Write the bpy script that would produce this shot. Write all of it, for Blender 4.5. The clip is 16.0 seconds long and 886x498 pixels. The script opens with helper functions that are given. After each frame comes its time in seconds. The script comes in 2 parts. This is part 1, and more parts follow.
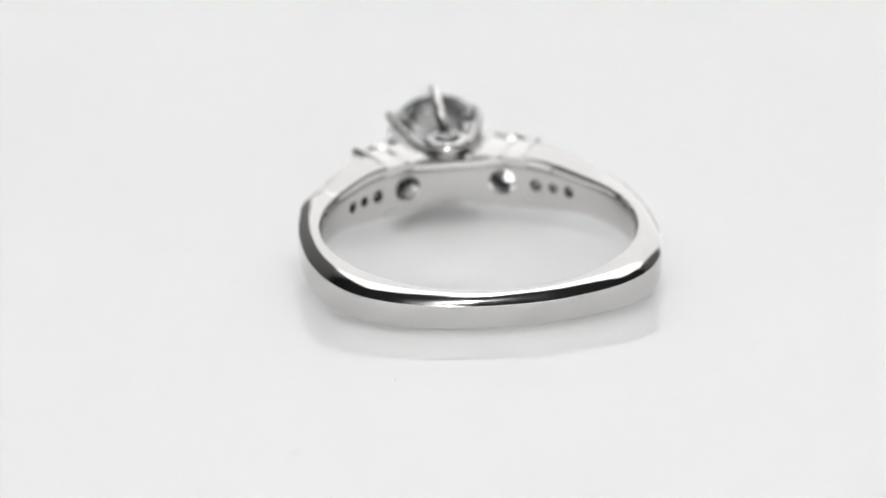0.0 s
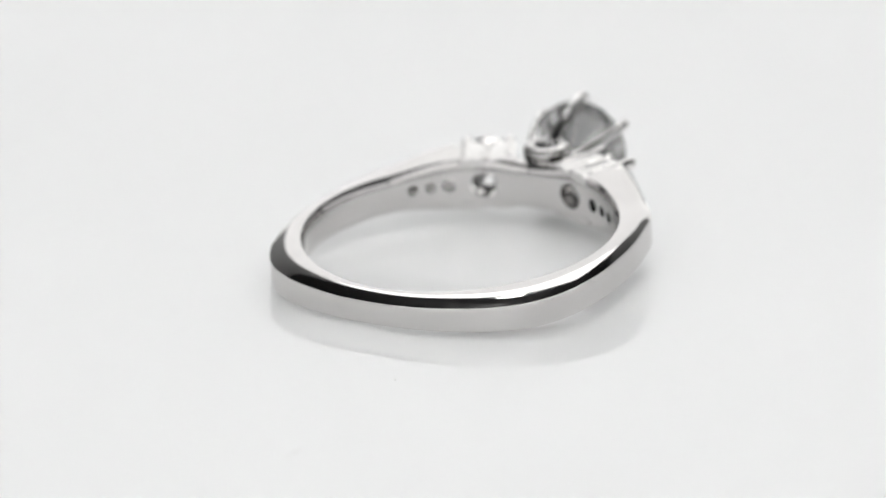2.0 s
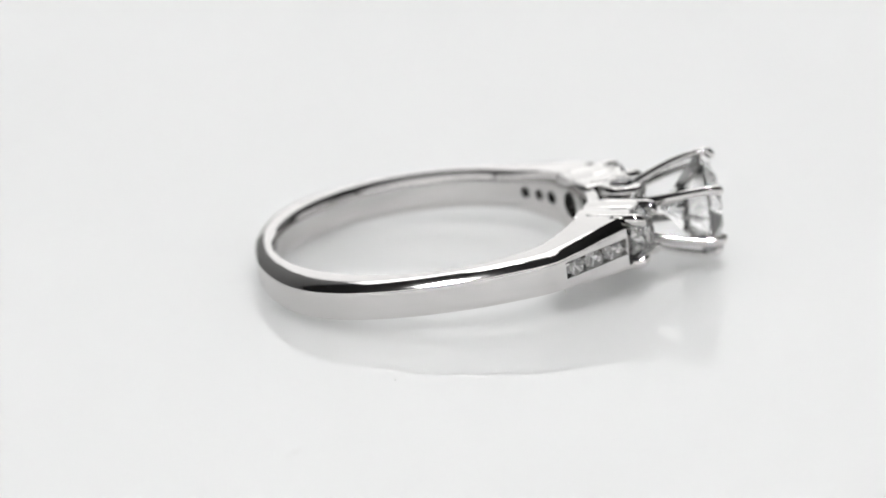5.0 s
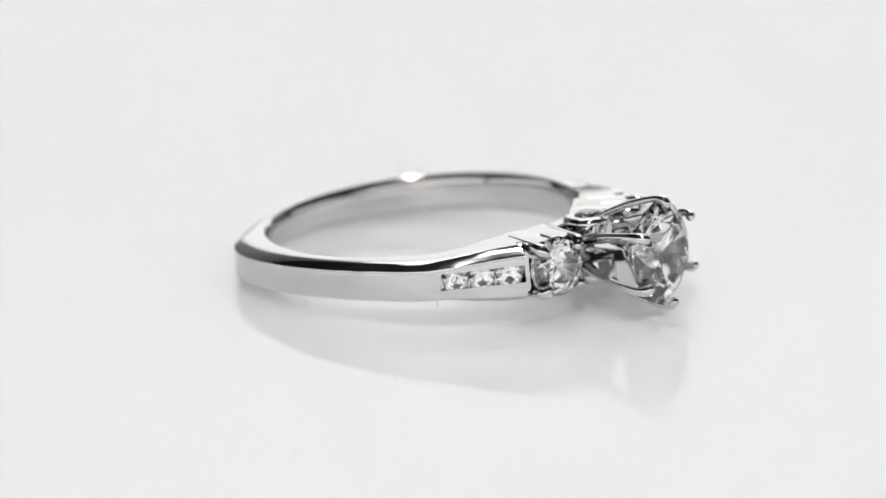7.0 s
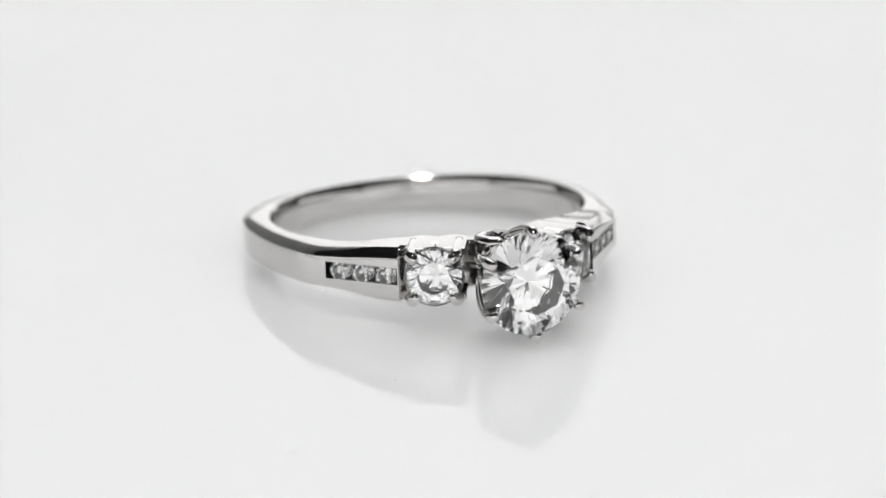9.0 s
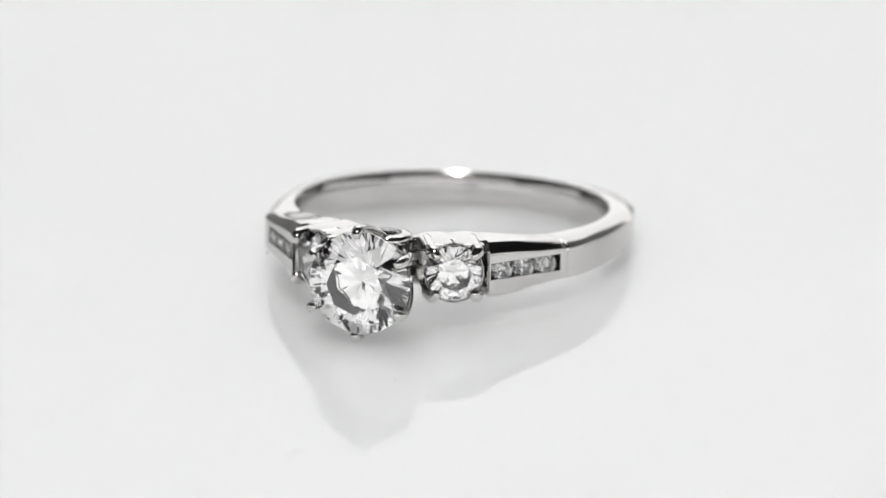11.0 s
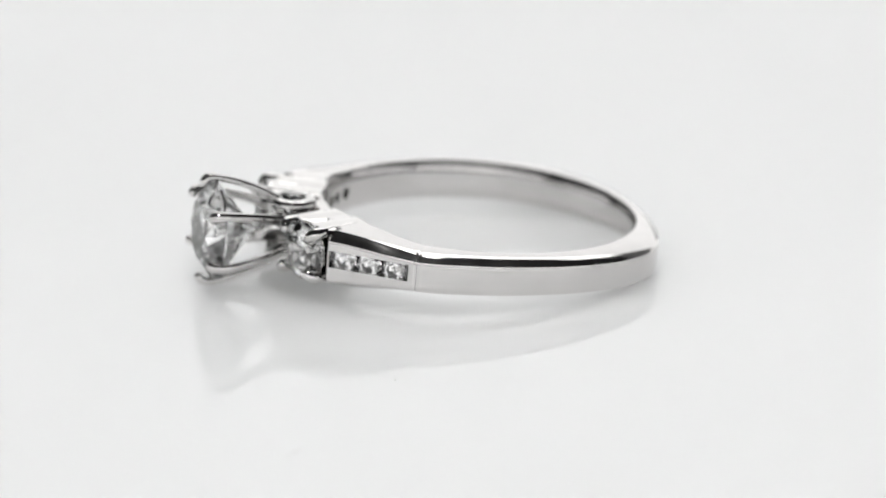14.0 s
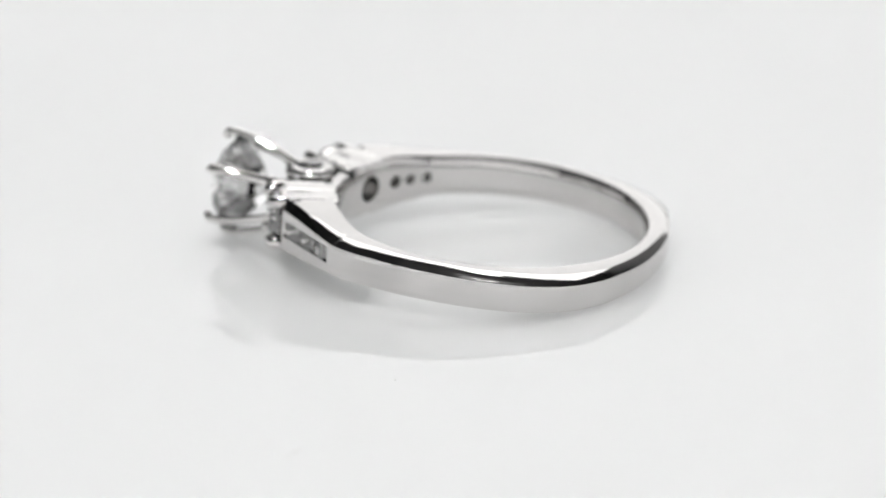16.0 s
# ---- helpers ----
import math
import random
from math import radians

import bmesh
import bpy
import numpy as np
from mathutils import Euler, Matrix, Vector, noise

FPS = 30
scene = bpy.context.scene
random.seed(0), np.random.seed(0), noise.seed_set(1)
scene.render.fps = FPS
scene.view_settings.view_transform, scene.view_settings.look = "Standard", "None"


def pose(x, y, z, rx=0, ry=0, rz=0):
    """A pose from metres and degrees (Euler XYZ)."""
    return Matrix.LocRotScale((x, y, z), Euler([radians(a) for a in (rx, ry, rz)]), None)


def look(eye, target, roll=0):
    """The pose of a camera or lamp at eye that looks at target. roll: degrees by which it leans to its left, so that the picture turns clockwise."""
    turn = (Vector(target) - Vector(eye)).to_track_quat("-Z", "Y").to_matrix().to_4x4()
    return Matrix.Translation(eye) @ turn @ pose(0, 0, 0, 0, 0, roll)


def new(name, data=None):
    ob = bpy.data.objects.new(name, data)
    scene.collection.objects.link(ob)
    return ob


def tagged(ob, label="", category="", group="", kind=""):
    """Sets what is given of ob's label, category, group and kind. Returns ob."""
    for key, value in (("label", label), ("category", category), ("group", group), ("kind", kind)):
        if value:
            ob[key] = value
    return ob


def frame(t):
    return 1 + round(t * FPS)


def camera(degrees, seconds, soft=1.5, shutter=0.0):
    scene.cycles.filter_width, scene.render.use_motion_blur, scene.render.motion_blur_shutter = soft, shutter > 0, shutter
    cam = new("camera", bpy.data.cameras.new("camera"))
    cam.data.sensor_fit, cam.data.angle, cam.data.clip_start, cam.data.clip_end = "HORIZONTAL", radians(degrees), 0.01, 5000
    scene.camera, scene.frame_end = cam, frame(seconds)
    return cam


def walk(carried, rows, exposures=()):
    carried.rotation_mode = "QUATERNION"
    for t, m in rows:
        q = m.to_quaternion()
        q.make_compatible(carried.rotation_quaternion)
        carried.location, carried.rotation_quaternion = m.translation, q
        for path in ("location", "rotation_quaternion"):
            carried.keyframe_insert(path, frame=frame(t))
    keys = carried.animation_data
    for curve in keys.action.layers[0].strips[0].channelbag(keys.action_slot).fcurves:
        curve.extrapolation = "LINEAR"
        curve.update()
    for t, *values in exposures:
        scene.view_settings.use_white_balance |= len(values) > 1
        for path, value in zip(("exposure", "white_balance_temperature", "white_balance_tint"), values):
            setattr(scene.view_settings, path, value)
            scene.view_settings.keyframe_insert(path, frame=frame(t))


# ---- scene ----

# ---- camera: a macro lens on a stand, still ----
EYE = Vector((-0.000803, -0.238193, 0.080158))
AHEAD = Vector((0.0, 0.94882, -0.31583))
cam = camera(11.0, 16.0)
VIEW = look(EYE, EYE + AHEAD, -1.027)
walk(cam, [(0.0, VIEW), (16.0, VIEW)])
cam.data.dof.use_dof = True
cam.data.dof.focus_distance = 0.240
cam.data.dof.aperture_fstop = 35

# ---- light: soft panels above and before the grey backdrop, small lamps overhead, added fill panels and white cards, in a dim room ----
scene.view_settings.exposure = -0.09
world = bpy.data.worlds.new("studio")
scene.world = world
world.use_nodes = True
world.node_tree.nodes["Background"].inputs[0].default_value = (0.9, 0.95, 1.0, 1)
world.node_tree.nodes["Background"].inputs[1].default_value = 0.05


def area(name, m, w, h, watts, colour):
    lamp = bpy.data.lights.new(name, "AREA")
    lamp.shape, lamp.size, lamp.size_y, lamp.energy, lamp.color = "RECTANGLE", w, h, watts, colour
    ob = new(name, lamp)
    ob.matrix_world = m
    return ob


LIGHT = (1.0, 0.995, 0.99)
area("softbox_back", look((0.11, 0.635, 0.32), (0.11, 0, 0.32)), 0.56, 0.6, 1.1, LIGHT)
area("softbox_top", look((0.08, 0.39, 0.53), (0.06, 0.12, 0)), 0.5, 0.24, 0.85, LIGHT)
area("lamp_above", look((0.0, -0.19, 0.48), (0, 0, 0)), 0.045, 0.028, 2.8, LIGHT)
# Front, west and east panels are added fill, there to brighten the stones.
area("fill_front", look((0.0, -0.825, 0.26), (0, 0, 0.26)), 2.04, 0.48, 2.6, LIGHT)
area("fill_west", look((-1.025, -0.2, 0.17), (0, -0.2, 0.17)), 1.24, 0.30, 0.65, LIGHT)
area("fill_east", look((1.025, -0.2, 0.17), (0, -0.2, 0.17)), 1.24, 0.30, 0.65, LIGHT)
area("bulb_light", look((0.02, 0.17, 0.46), (0, 0, 0)), 0.05, 0.05, 0.06, LIGHT)

# ---- materials ----


def material(name):
    m = bpy.data.materials.new(name)
    m.use_nodes = True
    return m, m.node_tree, m.node_tree.nodes["Principled BSDF"]


def noise_node(tree, scale, detail=3.0, coord="Object"):
    tc = tree.nodes.new("ShaderNodeTexCoord")
    n = tree.nodes.new("ShaderNodeTexNoise")
    n.inputs["Scale"].default_value, n.inputs["Detail"].default_value = scale, detail
    tree.links.new(tc.outputs[coord], n.inputs["Vector"])
    return n


def ramp(tree, source, a, b, lo=0.3, hi=0.7):
    r = tree.nodes.new("ShaderNodeMapRange")
    r.inputs["From Min"].default_value, r.inputs["From Max"].default_value = lo, hi
    r.inputs["To Min"].default_value, r.inputs["To Max"].default_value = a, b
    tree.links.new(source.outputs["Fac"], r.inputs["Value"])
    return r


def mix_colour(tree, source, a, b, lo=0.35, hi=0.65):
    c = tree.nodes.new("ShaderNodeValToRGB")
    c.color_ramp.elements[0].position, c.color_ramp.elements[1].position = lo, hi
    c.color_ramp.elements[0].color, c.color_ramp.elements[1].color = (*a, 1), (*b, 1)
    tree.links.new(source.outputs["Fac"], c.inputs["Fac"])
    return c


def metal(name, colour, rough):
    m, tree, p = material(name)
    p.inputs["Metallic"].default_value = 1.0
    tint = mix_colour(tree, noise_node(tree, 260), tuple(0.96 * c for c in colour), colour)
    tree.links.new(tint.outputs["Color"], p.inputs["Base Color"])
    r = ramp(tree, noise_node(tree, 900, 4), rough * 0.75, rough * 1.35)
    tree.links.new(r.outputs["Result"], p.inputs["Roughness"])
    b = tree.nodes.new("ShaderNodeBump")
    b.inputs["Strength"].default_value, b.inputs["Distance"].default_value = 0.06, 0.00002
    tree.links.new(noise_node(tree, 2500, 3).outputs["Fac"], b.inputs["Height"])
    tree.links.new(b.outputs["Normal"], p.inputs["Normal"])
    return m


WHITE_GOLD = metal("white_gold", (0.685, 0.672, 0.664), 0.10)
BRIGHT_GOLD = metal("polished_white_gold", (0.72, 0.71, 0.70), 0.045)


def gem(name, ior):
    m, tree, p = material(name)
    p.inputs["Base Color"].default_value = (1, 1, 1, 1)
    p.inputs["Transmission Weight"].default_value = 1.0
    p.inputs["Roughness"].default_value = 0.0
    p.inputs["IOR"].default_value = ior
    return m


DIAMOND = gem("small_diamond", 2.2)
CLEAR = gem("large_clear_stone", 2.25)


def acrylic():
    m, tree, p = material("white_acrylic")
    c = mix_colour(tree, noise_node(tree, 9, 2), (0.815, 0.828, 0.828), (0.832, 0.842, 0.841))
    tree.links.new(c.outputs["Color"], p.inputs["Base Color"])
    r = ramp(tree, noise_node(tree, 40, 3), 0.008, 0.02)
    tree.links.new(r.outputs["Result"], p.inputs["Roughness"])
    p.inputs["IOR"].default_value = 1.31
    p.inputs["Subsurface Weight"].default_value = 1.0
    p.inputs["Subsurface Radius"].default_value = (1.0, 1.0, 1.0)
    p.inputs["Subsurface Scale"].default_value = 0.022
    return m


ACRYLIC = acrylic()


def plain(name, a, b, scale, rough):
    m, tree, p = material(name)
    c = mix_colour(tree, noise_node(tree, scale, 4), a, b)
    tree.links.new(c.outputs["Color"], p.inputs["Base Color"])
    p.inputs["Roughness"].default_value = rough
    return m


CARD = plain("white_card", (0.78, 0.78, 0.78), (0.84, 0.84, 0.84), 30, 0.9)
FABRIC = plain("grey_backdrop_fabric", (0.30, 0.30, 0.30), (0.36, 0.36, 0.36), 30, 0.9)
DARK = plain("dim_room_wall", (0.010, 0.010, 0.011), (0.016, 0.016, 0.017), 6, 0.8)
DUST = plain("dust_fleck", (0.5, 0.49, 0.47), (0.66, 0.66, 0.64), 4000, 0.9)

# ---- building helpers (meshes in millimetres) ----


def part(name, bm, mat, parent, label="", smooth=None):
    bmesh.ops.recalc_face_normals(bm, faces=bm.faces)
    bm.transform(Matrix.Scale(0.001, 4))
    me = bpy.data.meshes.new(name)
    bm.to_mesh(me)
    bm.free()
    me.materials.append(mat)
    ob = new(name, me)
    ob.parent = parent
    if smooth:
        me.shade_smooth()
        me.set_sharp_from_angle(angle=radians(smooth))
    return tagged(ob, label) if label else ob


def share(ob, name, parent, m):
    """Another object on the same mesh, at the pose m."""
    c = new(name, ob.data)
    c.parent, c.matrix_basis = parent, m
    return c


def mm(m):
    """The same pose with its place turned from millimetres to metres."""
    m = m.copy()
    m.translation = m.translation * 0.001
    return m


def frame_at(origin, normal, side):
    """A pose in millimetres whose z is normal and whose x lies along side."""
    z = Vector(normal).normalized()
    x = (Vector(side) - Vector(side).dot(z) * z).normalized()
    y = z.cross(x)
    m = Matrix((x, y, z)).transposed().to_4x4()
    m.translation = Vector(origin)
    return m


def skin(bm, loops, close_ends=True, round_trip=False):
    """Joins loops of points, each with the same count, into one skin."""
    rings = [[bm.verts.new(p) for p in loop] for loop in loops]
    n = len(rings[0])
    last = len(rings) if round_trip else len(rings) - 1
    for i in range(last):
        a, b = rings[i], rings[(i + 1) % len(rings)]
        for j in range(n):
            bm.faces.new((a[j], a[(j + 1) % n], b[(j + 1) % n], b[j]))
    if close_ends and not round_trip:
        bm.faces.new(rings[0][::-1])
        bm.faces.new(rings[-1])


def tube(bm, path, sizes, side, n=12):
    """A bar along path; sizes: half width along side and half depth, point by point; with rounded ends."""
    path = [Vector(p) for p in path]
    loops = []
    for i, p in enumerate(path):
        ahead = (path[min(i + 1, len(path) - 1)] - path[max(i - 1, 0)]).normalized()
        x = (Vector(side) - Vector(side).dot(ahead) * ahead).normalized()
        y = ahead.cross(x)
        a, b = sizes[i]
        loops.append([p + x * a * math.cos(2 * math.pi * k / n) + y * b * math.sin(2 * math.pi * k / n) for k in range(n)])
        if i in (0, len(path) - 1):
            way = -ahead if i == 0 else ahead
            caps = []
            for f in (0.35, 0.7, 0.92):
                c, h = math.cos(math.asin(f)), f * min(a, b)
                caps.append([p + way * h + x * a * c * math.cos(2 * math.pi * k / n) + y * b * c * math.sin(2 * math.pi * k / n) for k in range(n)])
            if i == 0:
                loops = caps[::-1] + loops
            else:
                loops += caps
    skin(bm, loops)


def lathe(bm, profile, m, n=32):
    """A closed profile of (radius, height) turned round the z of the pose m."""
    skin(bm, [[m @ Vector((r * math.cos(2 * math.pi * k / n), r * math.sin(2 * math.pi * k / n), z)) for r, z in profile]
              for k in range(n)], round_trip=True)


def smooth_step(x, a, b):
    t = min(1, max(0, (x - a) / (b - a)))
    return t * t * (3 - 2 * t)


def table_value(x, rows):
    """Value at x along rows of (x, value), eased smoothly through them."""
    if x <= rows[0][0]:
        return rows[0][1]
    for k in range(len(rows) - 1):
        (a, va), (b, vb) = rows[k], rows[k + 1]
        if x <= b:
            s0 = 0 if k == 0 else (vb - rows[k - 1][1]) / (b - rows[k - 1][0])
            s1 = 0 if k == len(rows) - 2 else (rows[k + 2][1] - va) / (rows[k + 2][0] - a)
            h, t = b - a, (x - a) / (b - a)
            return (va * (1 + 2 * t) * (1 - t) ** 2 + s0 * h * t * (1 - t) ** 2
                    + vb * t * t * (3 - 2 * t) + s1 * h * t * t * (t - 1))
    return rows[-1][1]


def brilliant(radius):
    """A round brilliant cut: table, stars, kites, girdle and pavilion, its girdle at z = 0."""
    bm = bmesh.new()

    def at(deg, r, z):
        return bm.verts.new((radius * r * math.cos(radians(deg)), radius * r * math.sin(radians(deg)), radius * z))
    top = [at(45 * k, 0.56, 0.32) for k in range(8)]
    star = [at(45 * k + 22.5, 0.78, 0.2105) for k in range(8)]
    up = [at(11.25 * k, 1, 0.02) for k in range(32)]
    low = [at(11.25 * k, 1, -0.02) for k in range(32)]
    deep = [at(45 * k + 22.5, 0.24, -0.669) for k in range(8)]
    culet = at(0, 0, -0.86)
    f = bm.faces.new
    f(top)
    for k in range(32):
        f((up[k], low[k], low[(k + 1) % 32], up[(k + 1) % 32]))
    for k in range(8):
        g = [up[(4 * k + i) % 32] for i in range(5)]
        w = [low[(4 * k + i) % 32] for i in range(5)]
        f((top[k], star[k], top[(k + 1) % 8]))
        f((top[k], star[k - 1], g[0], star[k]))
        f((star[k], g[0], g[1], g[2]))
        f((star[k], g[2], g[3], g[4]))
        f((culet, deep[k - 1], w[0], deep[k]))
        f((deep[k], w[0], w[1], w[2]))
        f((deep[k], w[2], w[3], w[4]))
    return bm


# ---- the sheet and the room ----


def slab(name, size, m, mat, label=""):
    bm = bmesh.new()
    bmesh.ops.create_cube(bm, size=1000)
    bm.transform(Matrix.Diagonal((*size, 1)))
    bmesh.ops.bevel(bm, geom=bm.edges[:], offset=2, segments=2, affect="EDGES")
    ob = part(name, bm, mat, None, label)
    ob.matrix_basis = m
    return tagged(ob, kind="structure")


slab("floor", (2.1, 1.5, 0.004), pose(0, -0.1, -0.002), ACRYLIC, "glossy white acrylic sheet with faint dust")
slab("wall_west", (0.01, 1.5, 0.8), pose(-1.056, -0.1, 0.398), DARK, "dim room wall beside the sheet")
slab("wall_east", (0.01, 1.5, 0.8), pose(1.056, -0.1, 0.398), DARK, "dim room wall beside the sheet")
# North wall is out of view; its grey darkens what the metal reflects.
slab("wall_north", (2.1, 0.01, 0.8), pose(0, 0.656, 0.398), FABRIC, "unseen backdrop behind the sheet, toned grey to darken the metal's reflections")
slab("wall_south", (2.1, 0.01, 0.8), pose(0, -0.856, 0.398), DARK, "dim room wall behind the camera")


def reflector(size, m):
    """An unseen white card on edge round the sheet, added to lighten reflections."""
    ob = slab("added_bounce_card", size, m, CARD, "unseen white card on the sheet's edge, added to lighten the ring's reflections")
    return tagged(ob, category="reflector", group="reflector cards")


reflector((2.0, 0.008, 0.30), pose(0, -0.84, 0.15))
reflector((0.008, 1.3, 0.30), pose(-1.04, -0.14, 0.15))
reflector((0.008, 1.3, 0.30), pose(1.04, -0.14, 0.15))
slab("ceiling", (2.12, 1.51, 0.01), pose(0, -0.1, 0.804), DARK, "dim cover above the soft light")

# ---- the ring: u towards the stone, v across, w along the finger hole's axis ----
INNER = 8.42
OUTER = [(55, 10.45), (61, 10.3), (70, 9.94), (90, 9.7), (108, 9.98), (121, 10.32), (132, 10.47), (143, 10.3), (157, 9.88), (180, 9.58)]
HALF = [(56, 1.12), (90, 1.09), (130, 1.04), (180, 0.94)]
SHOULDER = radians(53.2)


def polar(deg, r, w=0.0):
    return Vector((r * math.cos(radians(deg)), r * math.sin(radians(deg)), w))


def section(deg, channel):
    """The band's cross-section at an angle from the stone, as a loop of points."""
    a = abs(deg)
    if a < 26.5:
        ro, hw = (9.4 if a < 11.5 else 10.2), 1.27 + 0.23 * smooth_step(a, 5, 20)
        start, drop, power, crown, flat = 0.85, 0.2, 1.2, 0.02, 0.46
    else:
        flow = smooth_step(a, 36, 74)
        ro = 10.45 / math.cos(radians(a) - SHOULDER) if a < 55 else table_value(a, OUTER)
        hw = 1.5 - 0.38 * smooth_step(a, 27, 56) if a < 56 else table_value(a, HALF)
        start = 0.84 * (1 - flow)
        drop = 0.52 - 0.08 * smooth_step(a, 28, 56)
        power = 1.1 + 1.9 * flow
        crown = 0.02
        flat = 0.46 - 0.2 * smooth_step(a, 54, 74)
    if 26.5 < a < 28.7:
        ro -= 0.62
    if 53.8 < deg < 54.7:
        ro, hw = ro - 0.035, hw - 0.01
    elif 54.85 < deg < 56.3:
        ro += 0.012
    cut = 0.62 if channel else 0.0
    inb = 0.22
    low, high = INNER + inb, ro - crown
    rim = []
    for k in (0.0, 0.2, 0.4, 0.55, 0.65, 0.74, 0.82, 0.88, 0.93, 0.97):
        rim.append((low + (high - low) * k, hw - drop * (max(0.0, k - start) / (1 - start)) ** power))
    edge = hw - drop
    rim += [(high - 0.004, edge + 0.012), (high + 0.25 * crown, edge - 0.03), (high + 0.65 * crown, edge - 0.36 * (edge - flat - 0.04)),
            (high + 0.9 * crown, edge - 0.7 * (edge - flat - 0.04))]
    under = [(r, -hw + 0.45 * (hw - w)) for r, w in rim]
    pts = under + [(ro, -flat), (ro - cut, -flat + 0.01), (ro - cut, flat - 0.01), (ro, flat)] + rim[::-1]
    dome = [(inb * (1 - math.sin(radians(k))) / 0.357, hw * (0.62 - 0.81 * math.cos(radians(k)))) for k in (46, 53, 60, 68, 78, 90)]
    pts += [(INNER + a, hw - b) for a, b in dome] + [(INNER + a, -hw + b) for a, b in dome[::-1]]
    return [polar(deg, r, w) for r, w in pts]


def ring_band(ring):
    bm = bmesh.new()
    half = [(1, 0), (6, 0), (11.4, 0), (11.6, 0), (16, 0), (20, 0), (24, 0), (26.4, 0), (26.6, 0), (28.6, 0), (28.8, 0), (29.0, 0), (29.1, 1)]
    half += [(x, 1) for x in (33, 37, 41, 45, 49, 52.1)] + [(52.2, 0), (53.0, 0), (53.7, 0), (53.95, 0), (54.6, 0), (54.8, 0), (55.0, 0), (55.6, 0), (56.2, 0), (56.4, 0)]
    half += [(57 + 3 * k, 0) for k in range(41)] + [(179, 0)]
    stations = half + [(-x, c) for x, c in half[::-1]]
    skin(bm, [section(x, c) for x, c in stations], round_trip=True)
    cutters = bmesh.new()
    for deg, r, tall in ((18.5, 0.76, 2.4), (32, 0.38, 3.2), (39, 0.31, 3.0), (46, 0.33, 2.6)):
        for side in (1, -1):
            m = frame_at(polar(deg * side, INNER - 0.4 + tall / 2), polar(deg * side, 1), (0, 0, 1))
            bmesh.ops.create_cone(cutters, cap_ends=True, segments=20, radius1=r, radius2=r, depth=tall, matrix=m)
    bmesh.ops.recalc_face_normals(bm, faces=bm.faces)
    body, tool = bpy.data.meshes.new("band"), bpy.data.meshes.new("drill")
    bm.to_mesh(body), cutters.to_mesh(tool)
    a, b = new("band", body), new("drill", tool)
    cut = a.modifiers.new("drill", "BOOLEAN")
    cut.operation, cut.solver, cut.object = "DIFFERENCE", "EXACT", b
    done = bmesh.new()
    done.from_mesh(a.evaluated_get(bpy.context.evaluated_depsgraph_get()).to_mesh())
    for o in (a, b):
        bpy.data.objects.remove(o)
    return part("band", done, WHITE_GOLD, ring, "tapered squared-off white gold band", 32)


def centre_head(ring):
    """A tulip-shaped cup and six slim claws round the large stone."""
    reach = [(9.2, 0.55), (9.8, 0.8), (10.6, 1.22), (11.6, 1.75), (12.6, 2.2), (13.6, 2.56), (14.5, 2.8), (15.2, 2.9)]
    bm = bmesh.new()
    n = 72
    loops = []
    for k in range(n):
        phi = 2 * math.pi * k / n
        lift = abs(math.cos(3 * phi)) ** 2.2
        rim = 10.9 + 1.3 * lift
        us = [9.2 + (rim - 9.2) * i / 6 for i in range(7)]
        way = Vector((0, math.sin(phi), math.cos(phi)))
        loop = [Vector((u, 0, 0)) + way * table_value(u, reach) for u in us]
        loop += [Vector((u, 0, 0)) + way * (table_value(u, reach) - 0.22 if u > 9.9 else 0.02) for u in us[::-1]]
        loops.append(loop)
    skin(bm, loops, round_trip=True)
    head = part("head", bm, BRIGHT_GOLD, ring, "tulip-shaped cup with six claws", 40)
    first = None
    for k in range(6):
        phi = radians(60 * k)
        turn = Matrix.Rotation(-phi, 4, "X")
        if first is None:
            bm = bmesh.new()
            us = [10.7 + 4.45 * i / 14 for i in range(15)]
            path = [(u, 0, table_value(u, reach) + 0.05) for u in us] + [(15.42, 0, 2.88), (15.58, 0, 2.7)]
            size = [(table_value(i, [(0, 0.38), (4, 0.33), (8, 0.27), (12, 0.25), (14, 0.27)]), 0.2) for i in range(15)] + [(0.29, 0.27), (0.27, 0.26)]
            tube(bm, path, size, (0, 1, 0))
            first = part("claw", bm, BRIGHT_GOLD, head, "", 50)
        else:
            share(first, "claw", head, turn)
    bm = brilliant(2.74)
    stone = part("centre_stone", bm, CLEAR, ring, "large round brilliant-cut clear stone")
    stone.matrix_basis = mm(frame_at((14.92, 0, 0), (1, 0, 0), (0, 1, 0)))


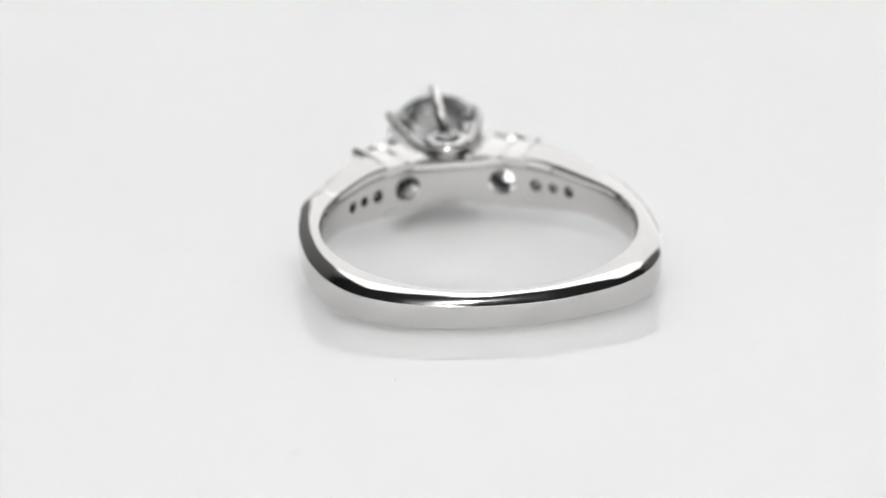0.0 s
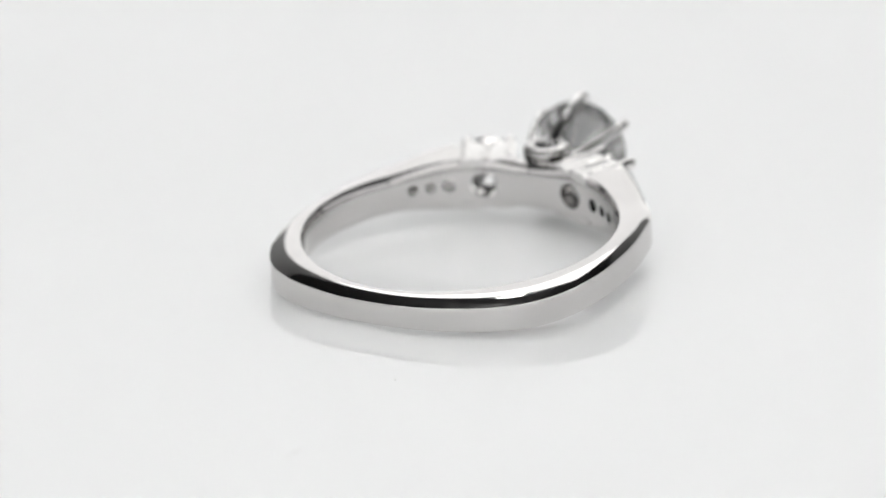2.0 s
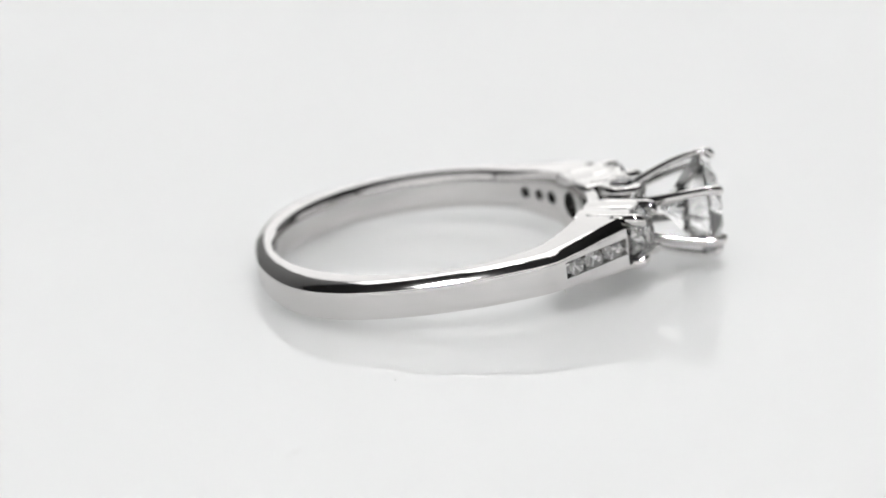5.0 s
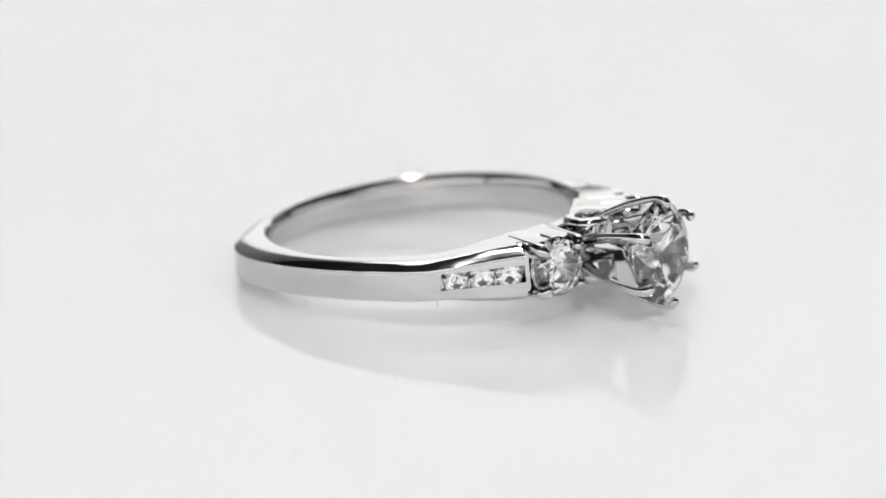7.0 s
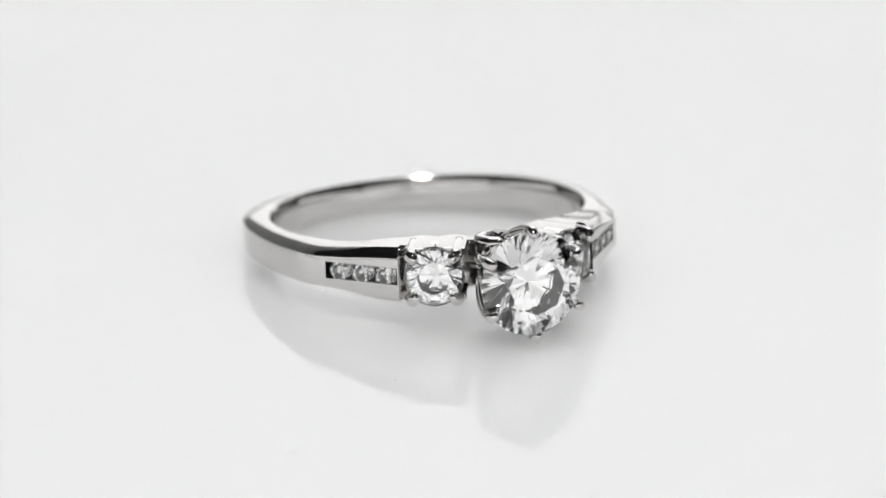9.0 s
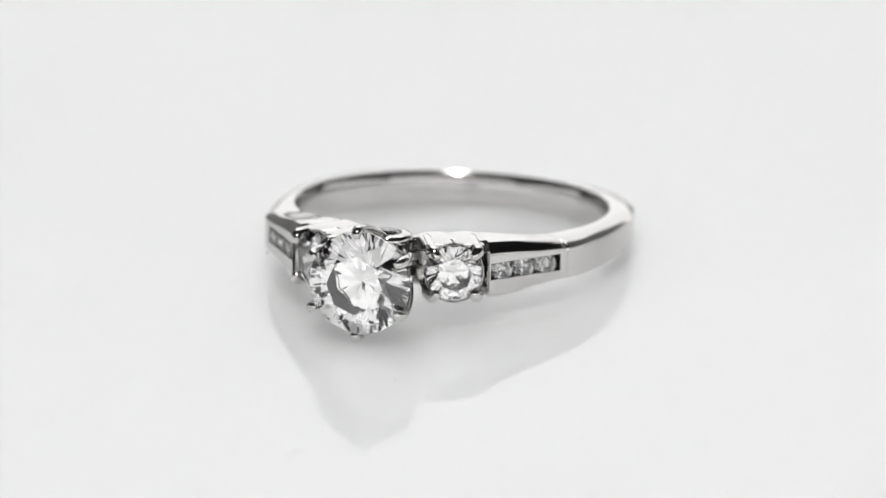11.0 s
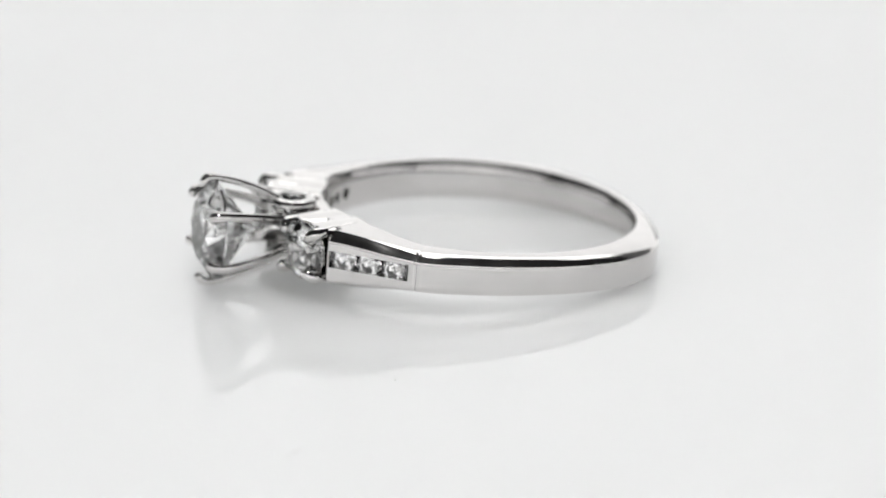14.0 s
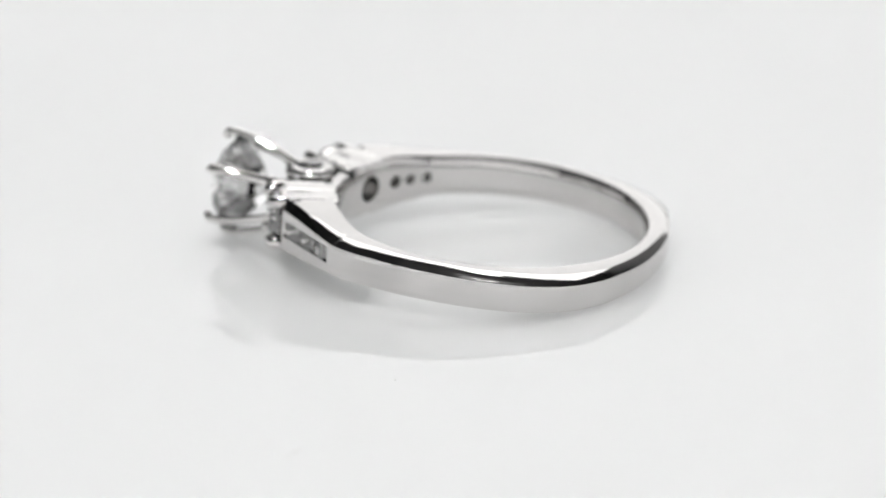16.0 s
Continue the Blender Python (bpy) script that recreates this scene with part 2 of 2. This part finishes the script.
def side_setting(ring, side, old):
    """A four-claw box setting with its stone, between the head and the shoulder."""
    n = Vector((math.cos(radians(25)), side * math.sin(radians(25)), 0))
    m = frame_at(polar(19.3 * side, 11.6), n, (0, 0, 1))
    if old:
        setting = share(old[0], "side_setting", ring, mm(m))
        for x in (1, -1):
            for y in (1, -1):
                share(old[1], "claw", setting, Matrix.Diagonal((x, y, 1, 1)))
        share(old[3], "flank", setting, Matrix.Identity(4))
        share(old[3], "flank", setting, Matrix.Diagonal((-1, 1, 1, 1)))
        share(old[2], "side_stone", ring, mm(m))
        return old
    bm = bmesh.new()
    lathe(bm, [(0.95, -1.5), (1.3, -1.5), (1.45, -0.55), (1.6, -0.1), (1.5, -0.04), (1.25, -0.35)], Matrix.Identity(4), 40)
    setting = part("side_setting", bm, BRIGHT_GOLD, ring, "four-claw setting with fluted sides", 40)
    setting.matrix_basis = mm(m)
    bm = bmesh.new()
    zs = [-2.4, -2.0, -1.5, -0.8, -0.2, 0.2]
    path = [(1.2, 1.2, z) for z in zs] + [(1.15, 1.14, 0.4), (1.03, 1.02, 0.5)]
    tube(bm, path, [(0.36, 0.36)] * 6 + [(0.35, 0.35), (0.28, 0.28)], (1, 0, 0))
    claw = part("claw", bm, BRIGHT_GOLD, setting, "", 50)
    for x, y in ((1, -1), (-1, 1), (-1, -1)):
        share(claw, "claw", setting, Matrix.Diagonal((x, y, 1, 1)))
    stone = part("side_stone", brilliant(1.6), DIAMOND, ring, "round brilliant-cut clear side stone")
    stone.matrix_basis = mm(m)
    bm = bmesh.new()
    loops = []
    for k in range(37):
        y = -1.62 + 3.24 * k / 36
        x = 1.38 + 0.14 * abs(math.sin(math.pi * (y + 1.62) / 1.62)) ** 0.6
        loops.append([Vector(q) for q in ((1.0, y, -3.1), (x, y, -3.1), (x + 0.02, y, -0.5), (x - 0.06, y, -0.28), (1.25, y, -0.22), (1.0, y, -0.8))])
    skin(bm, loops)
    flank = part("flank", bm, BRIGHT_GOLD, setting, "", 50)
    share(flank, "flank", setting, Matrix.Diagonal((-1, 1, 1, 1)))
    return setting, claw, stone, flank


def channel_stones(ring):
    first = None
    for side in (1, -1):
        a, b = Vector((6.5, 8.18 * side, 0)), Vector((9.9, 5.65 * side, 0))
        n = Vector((math.cos(SHOULDER), side * math.sin(SHOULDER), 0))
        for k in range(3):
            m = mm(frame_at(a.lerp(b, (k + 0.5) / 3) - n * 0.2, n, (0, 0, 1)) @ pose(0, 0, 0, 0, 0, 13 * k))
            if first is None:
                first = part("channel_stone", brilliant(0.7), DIAMOND, ring, "small channel-set clear stone")
                first.matrix_basis = m
            else:
                share(first, "channel_stone", ring, m)


def gallery_bezel(ring, up, old):
    m = frame_at((10.65, 0, 1.2 * up), (0, 0, up), (1, 0, 0))
    if old:
        bezel = share(old[0], "bezel", ring, mm(m))
        share(old[1], "bezel_stone", bezel, old[1].matrix_basis.copy())
        return old
    bm = bmesh.new()
    lathe(bm, [(0.2, -0.6), (1.2, -0.6), (1.3, 0.0), (1.35, 0.3), (1.29, 0.48), (1.17, 0.57), (1.0, 0.61), (0.82, 0.62), (0.74, 0.58), (0.66, 0.46), (0.2, 0.1)],
          Matrix.Identity(4), 40)
    bezel = part("bezel", bm, BRIGHT_GOLD, ring, "round bezel under the head", 45)
    bezel.matrix_basis = mm(m)
    stone = part("bezel_stone", brilliant(0.7), DIAMOND, bezel, "tiny bezel-set clear stone")
    stone.matrix_basis = pose(0, 0, 0.00054)
    return bezel, stone


def diamond_ring():
    ring = new("diamond_ring")
    tagged(ring, "polished white gold ring with clear stones lying on white acrylic", "ring")
    ring_band(ring)
    centre_head(ring)
    old = None
    for side in (1, -1):
        old = side_setting(ring, side, old)
    old = None
    for up in (1, -1):
        old = gallery_bezel(ring, up, old)
    channel_stones(ring)
    bm = bmesh.new()
    base = polar(-53.5, 10.4, -1.0)
    tube(bm, [base, base + Vector((0.06, -0.05, -0.1)), base + Vector((0.02, -0.1, -0.2))], [(0.03, 0.03), (0.025, 0.025), (0.012, 0.012)], (1, 0, 0), 6)
    part("lint", bm, DUST, ring, "tiny thread of lint caught on the band")
    return ring


RING = diamond_ring()


def fleck(x, y, length, turn):
    bm = bmesh.new()
    tube(bm, [(-length / 2, 0, 0.014), (0, 0.04, 0.018), (length / 2, 0, 0.012)], [(0.015, 0.015), (0.025, 0.02), (0.012, 0.012)], (0, 1, 0), 8)
    ob = part("dust_fleck", bm, DUST, None, "tiny grey dust fleck on the white acrylic")
    ob.matrix_basis = pose(x, y, 0, 0, 0, turn)
    tagged(ob, category="dust", group="dust on the sheet")


fleck(-0.00812, -0.02838, 0.70, 35)
fleck(-0.00334, -0.01826, 0.22, 80)
fleck(0.01901, 0.05201, 0.25, 10)
fleck(-0.00846, -0.02891, 0.30, 100)

# ---- what moves: the ring turns slowly about an upright axis ----
CENTRE = pose(-0.001578, -0.001056, 0.00178) @ pose(0, 0, 0, 0, 0, 1.2) @ pose(0, 0, 0, 0, -5.3, 0) @ pose(0, 0, 0, -0.4, 0, 0)


def motions():
    # seconds, heading in degrees, drift of the axis in millimetres
    turns = [
        (0.0, 97.62, -0.12, -0.17), (0.5, 88.31, -0.07, -0.14), (1.0, 79.09, -0.03, -0.10), (1.5, 69.94, 0.00, -0.07),
        (2.0, 60.71, 0.03, -0.05), (2.5, 51.29, 0.07, -0.04), (3.0, 41.89, 0.08, -0.06), (3.5, 32.58, 0.08, -0.07),
        (4.0, 23.29, 0.06, -0.06), (6.5, -25.13, 0.10, 0.13), (7.0, -34.21, 0.06, 0.07), (7.5, -43.23, 0.01, 0.04),
        (8.0, -52.17, -0.02, 0.03), (8.5, -61.14, -0.06, 0.03), (9.0, -70.21, -0.08, 0.02), (11.5, -119.98, 0.14, -0.00),
        (12.0, -129.25, 0.10, -0.01), (12.5, -138.37, 0.05, 0.01), (13.0, -147.27, -0.00, 0.01), (13.5, -156.09, -0.06, -0.00),
        (14.0, -164.90, -0.12, -0.02), (14.5, -173.85, -0.12, -0.00), (15.0, -182.86, -0.14, 0.06), (15.5, -191.88, -0.10, 0.13),
        (16.0, -200.88, -0.07, 0.19),
    ]
    walk(RING, [(t, pose(x / 1000, y / 1000, 0, 0, 0, a) @ CENTRE) for t, a, x, y in turns])


motions()
